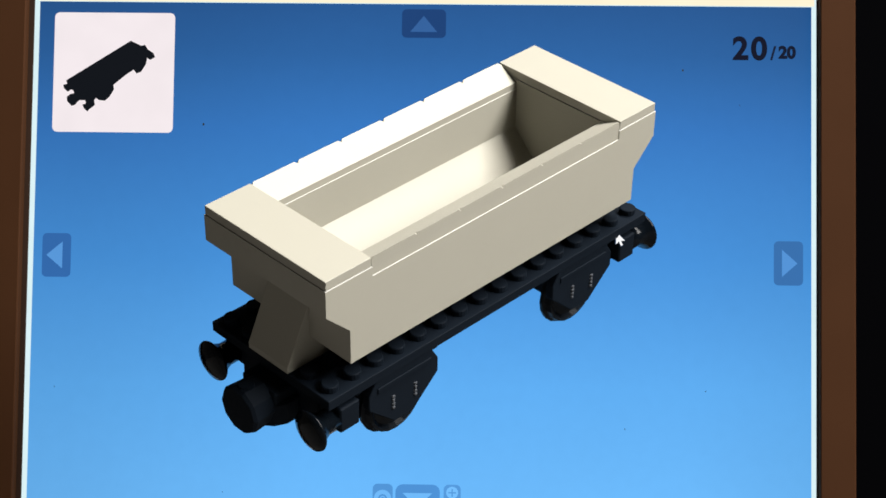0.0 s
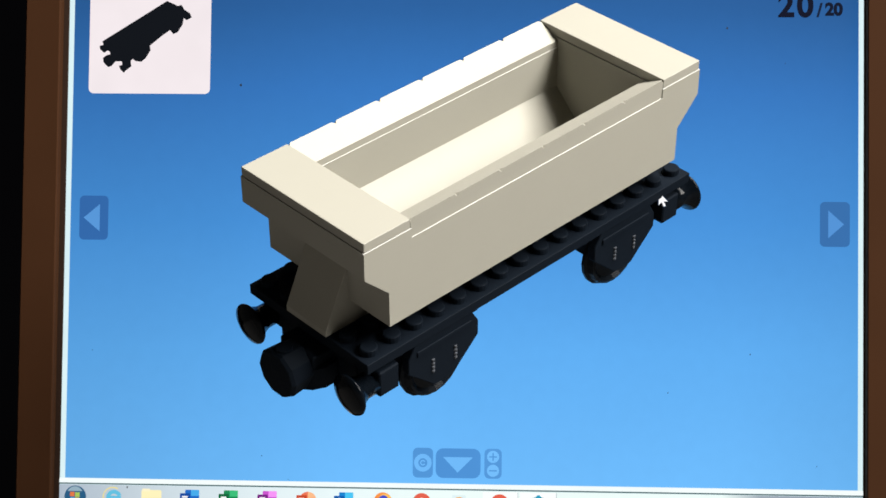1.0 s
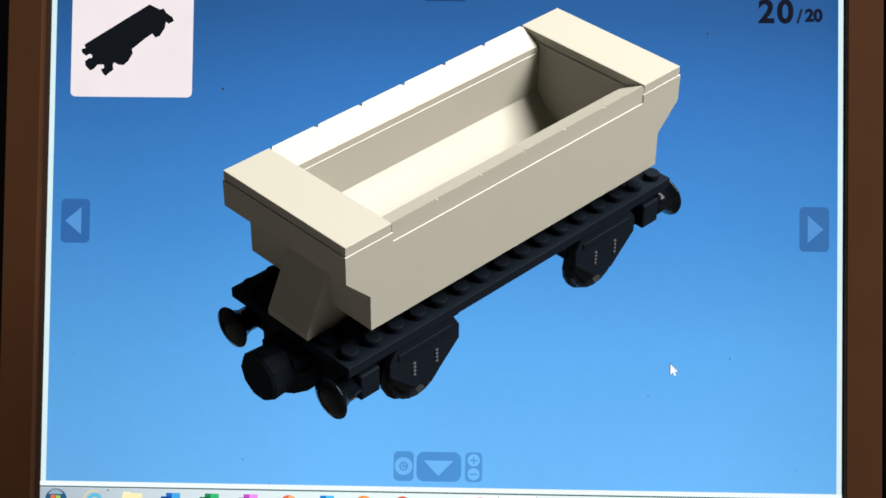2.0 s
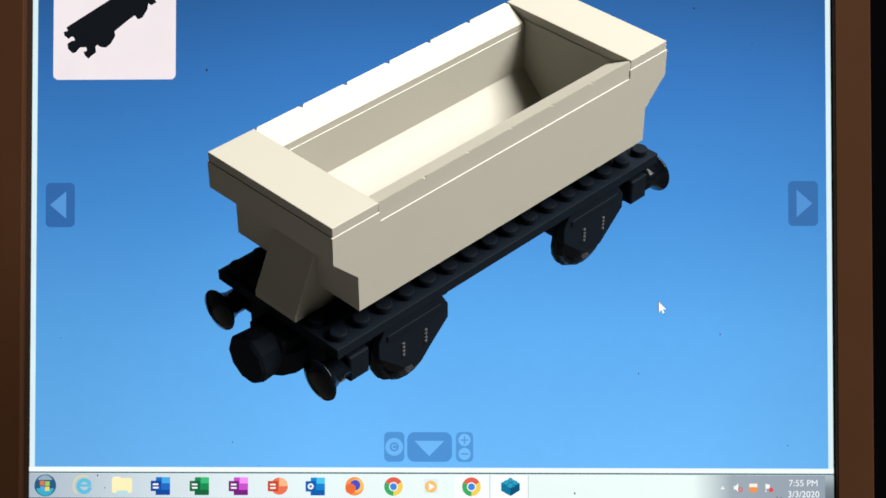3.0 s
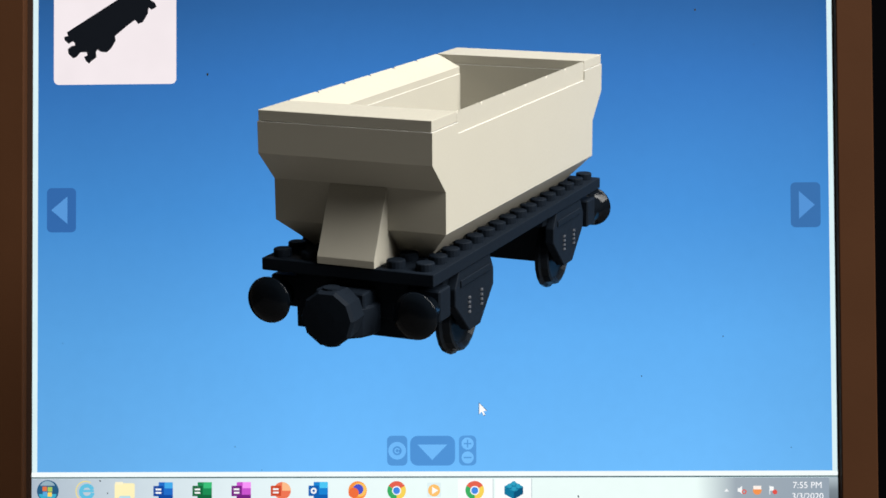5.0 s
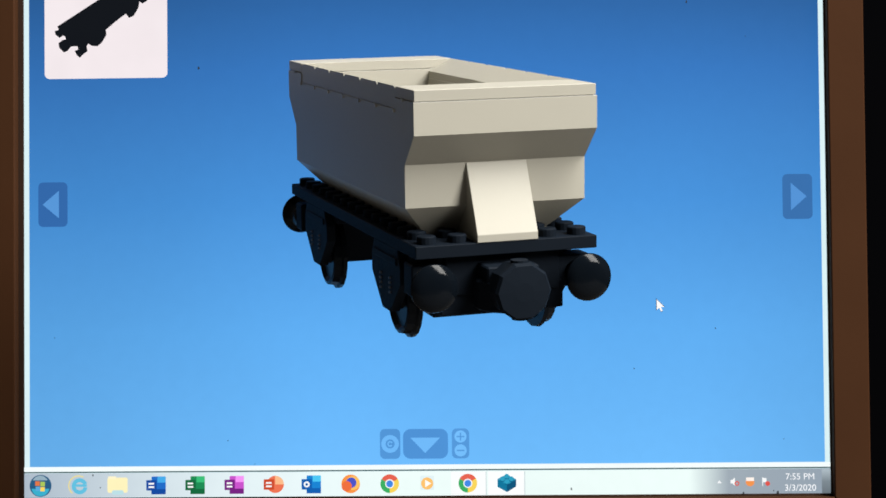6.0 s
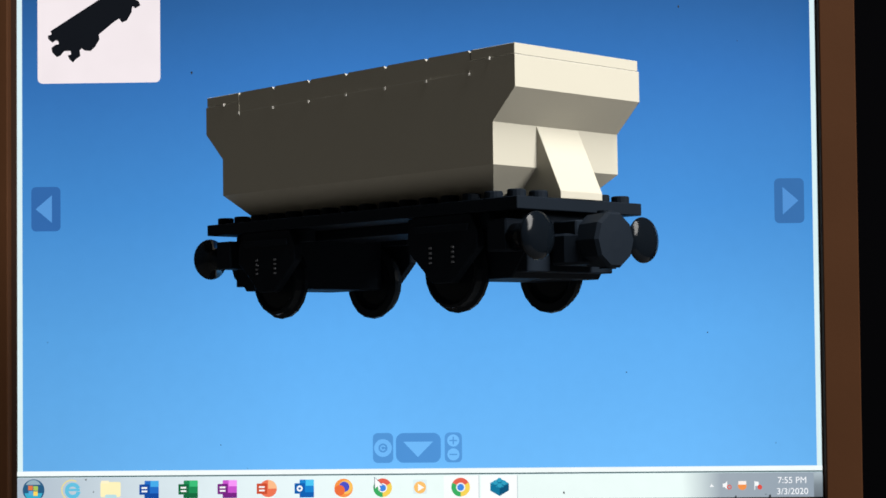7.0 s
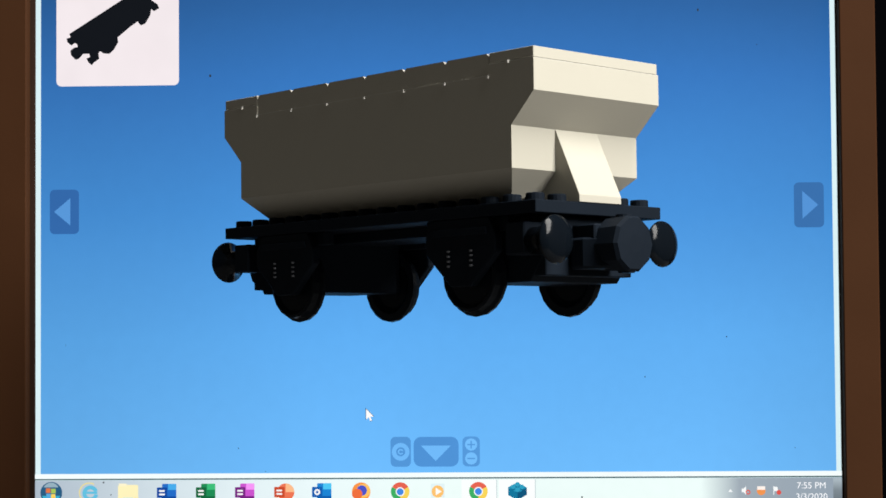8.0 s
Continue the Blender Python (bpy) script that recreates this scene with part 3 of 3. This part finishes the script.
        P("coupling_pivot", turned([(-2.12, 0.95), (-2.04, 1.05), (-1.2, 1.05), (-1.12, 0.95)], 2, (7.9 * s, 0, 0), 14), BLACK, cp)
        P("coupling_knob", turned([(-2.27, 0.27), (-1.7, 0.3)], 2, (9.05 * s, 0, 0), 12), BLACK, cp)
        P("coupling_cap", turned([(-0.75, 0.30), (-0.42, 0.28)], 2, (9.0 * s, 0, 0), 12), BLACK, cp)
    return wag


# ---------------------------------------------------------------- the mouse pointer
def pointer():
    mp = tagged(new("mouse_pointer"), "white arrow pointer on the display", "pointer")
    s = 0.00031
    arrow = [(0, 0), (0, -16), (3.7, -12.4), (6.2, -18), (8.6, -17), (6.2, -11.4), (11.2, -11.4)]
    part("outline", prism([(x * s * 1.18 - 0.0003, z * s * 1.14 + 0.0005) for x, z in arrow], 1, -0.0001, 0.0001), glow(60, 80, 110), mp, "thin dark outline")
    part("arrow", prism([(x * s, z * s) for x, z in arrow], 1, -0.0004, -0.0002), glow(255, 255, 255), mp, "white arrow")
    return mp


room()
desk()
monitor()
WAGON = wagon()
POINTER = pointer()

WAGON_ROWS = [  # seconds, turn, tilt, lean in degrees, then the place of its middle
    (0, 47.39, 38.71, 1.50, 0.01376, -0.17138, 0.00908),
    (3.1, 47.39, 38.71, 1.50, 0.01376, -0.17138, 0.00908),
    (3.3, 48.21, 38.29, 1.20, 0.01375, -0.17235, 0.00941),
    (3.4, 56.57, 35.53, 1.68, 0.01319, -0.16904, 0.01017),
    (3.5, 56.57, 35.53, 1.68, 0.01319, -0.16904, 0.01017),
    (3.6, 58.99, 27.98, 0.93, 0.01312, -0.16648, 0.01206),
    (3.8, 64.30, 17.95, 0.47, 0.01251, -0.16238, 0.01349),
    (3.9, 68.42, 15.91, 0.39, 0.01239, -0.16174, 0.01316),
    (4.7, 68.42, 15.91, 0.39, 0.01239, -0.16174, 0.01316),
    (5.5, 68.42, 15.91, 0.39, 0.01239, -0.16174, 0.01316),
    (5.8, 73.6, 18.45, 0.17, 0.01190, -0.16260, 0.01320),
    (5.9, 91.90, 20.92, 0.85, 0.00965, -0.15959, 0.01388),
    (6, 110.00, 11.52, 0.12, 0.00827, -0.16067, 0.01366),
    (6.1, 110.00, 11.52, 0.12, 0.00827, -0.16067, 0.01366),
    (6.2, 123.47, 3.27, -0.06, 0.00629, -0.15711, 0.01354),
    (6.3, 135.46, -1.12, -0.32, 0.00450, -0.15492, 0.01262),
    (8, 135.46, -1.12, -0.32, 0.00450, -0.15492, 0.01262),
]

POINTER_ROWS = [  # seconds, x, z on the display, distance before it
    (0, 0.0830, 0.0043, 0.13),
    (1, 0.0828, 0.0043, 0.13),
    (1.4, 0.0829, -0.0061, 0.13),
    (1.5, 0.1069, -0.0726, 0.003),
    (2.8, 0.1066, -0.0444, 0.003),
    (3, 0.1061, -0.0454, 0.003),
    (3.2, 0.1152, -0.0422, 0.003),
    (3.4, 0.1186, -0.0312, 0.003),
    (3.5, 0.1247, -0.0259, 0.003),
    (3.6, 0.1279, -0.0226, 0.003),
    (4, 0.1276, -0.0232, 0.003),
    (4.5, 0.0162, -0.1197, 0.003),
    (4.6, 0.0151, -0.1134, 0.003),
    (5.8, 0.0899, -0.0613, 0.003),
    (5.9, 0.1020, -0.0534, 0.003),
    (6, 0.1074, -0.0469, 0.003),
    (6.1, 0.1194, -0.0438, 0.003),
    (6.2, 0.1218, -0.0423, 0.003),
    (6.5, 0.1227, -0.0429, 0.003),
    (6.6, 0.1203, -0.0429, 0.003),
    (6.8, 0.0391, -0.1052, 0.003),
    (7, -0.0199, -0.1261, 0.003),
    (7.2, -0.0345, -0.1095, 0.003),
    (7.4, -0.0451, -0.0881, 0.003),
    (7.6, -0.0452, -0.0875, 0.003),
    (7.8, -0.0435, -0.0876, 0.003),
    (8, -0.0319, -0.0926, 0.003),
]


def motions():
    rows = []
    for t, turn, tilt, lean, x, y, z in WAGON_ROWS:
        m = Matrix.Translation((x, y, z)) @ Matrix.Rotation(radians(lean), 4, "Y") @ Matrix.Rotation(radians(tilt), 4, "X") @ Matrix.Rotation(radians(turn), 4, "Z")
        rows.append((t, m))
    walk(WAGON, rows)
    walk(POINTER, [(t, pose(x, -d, z)) for t, x, z, d in POINTER_ROWS])


motions()
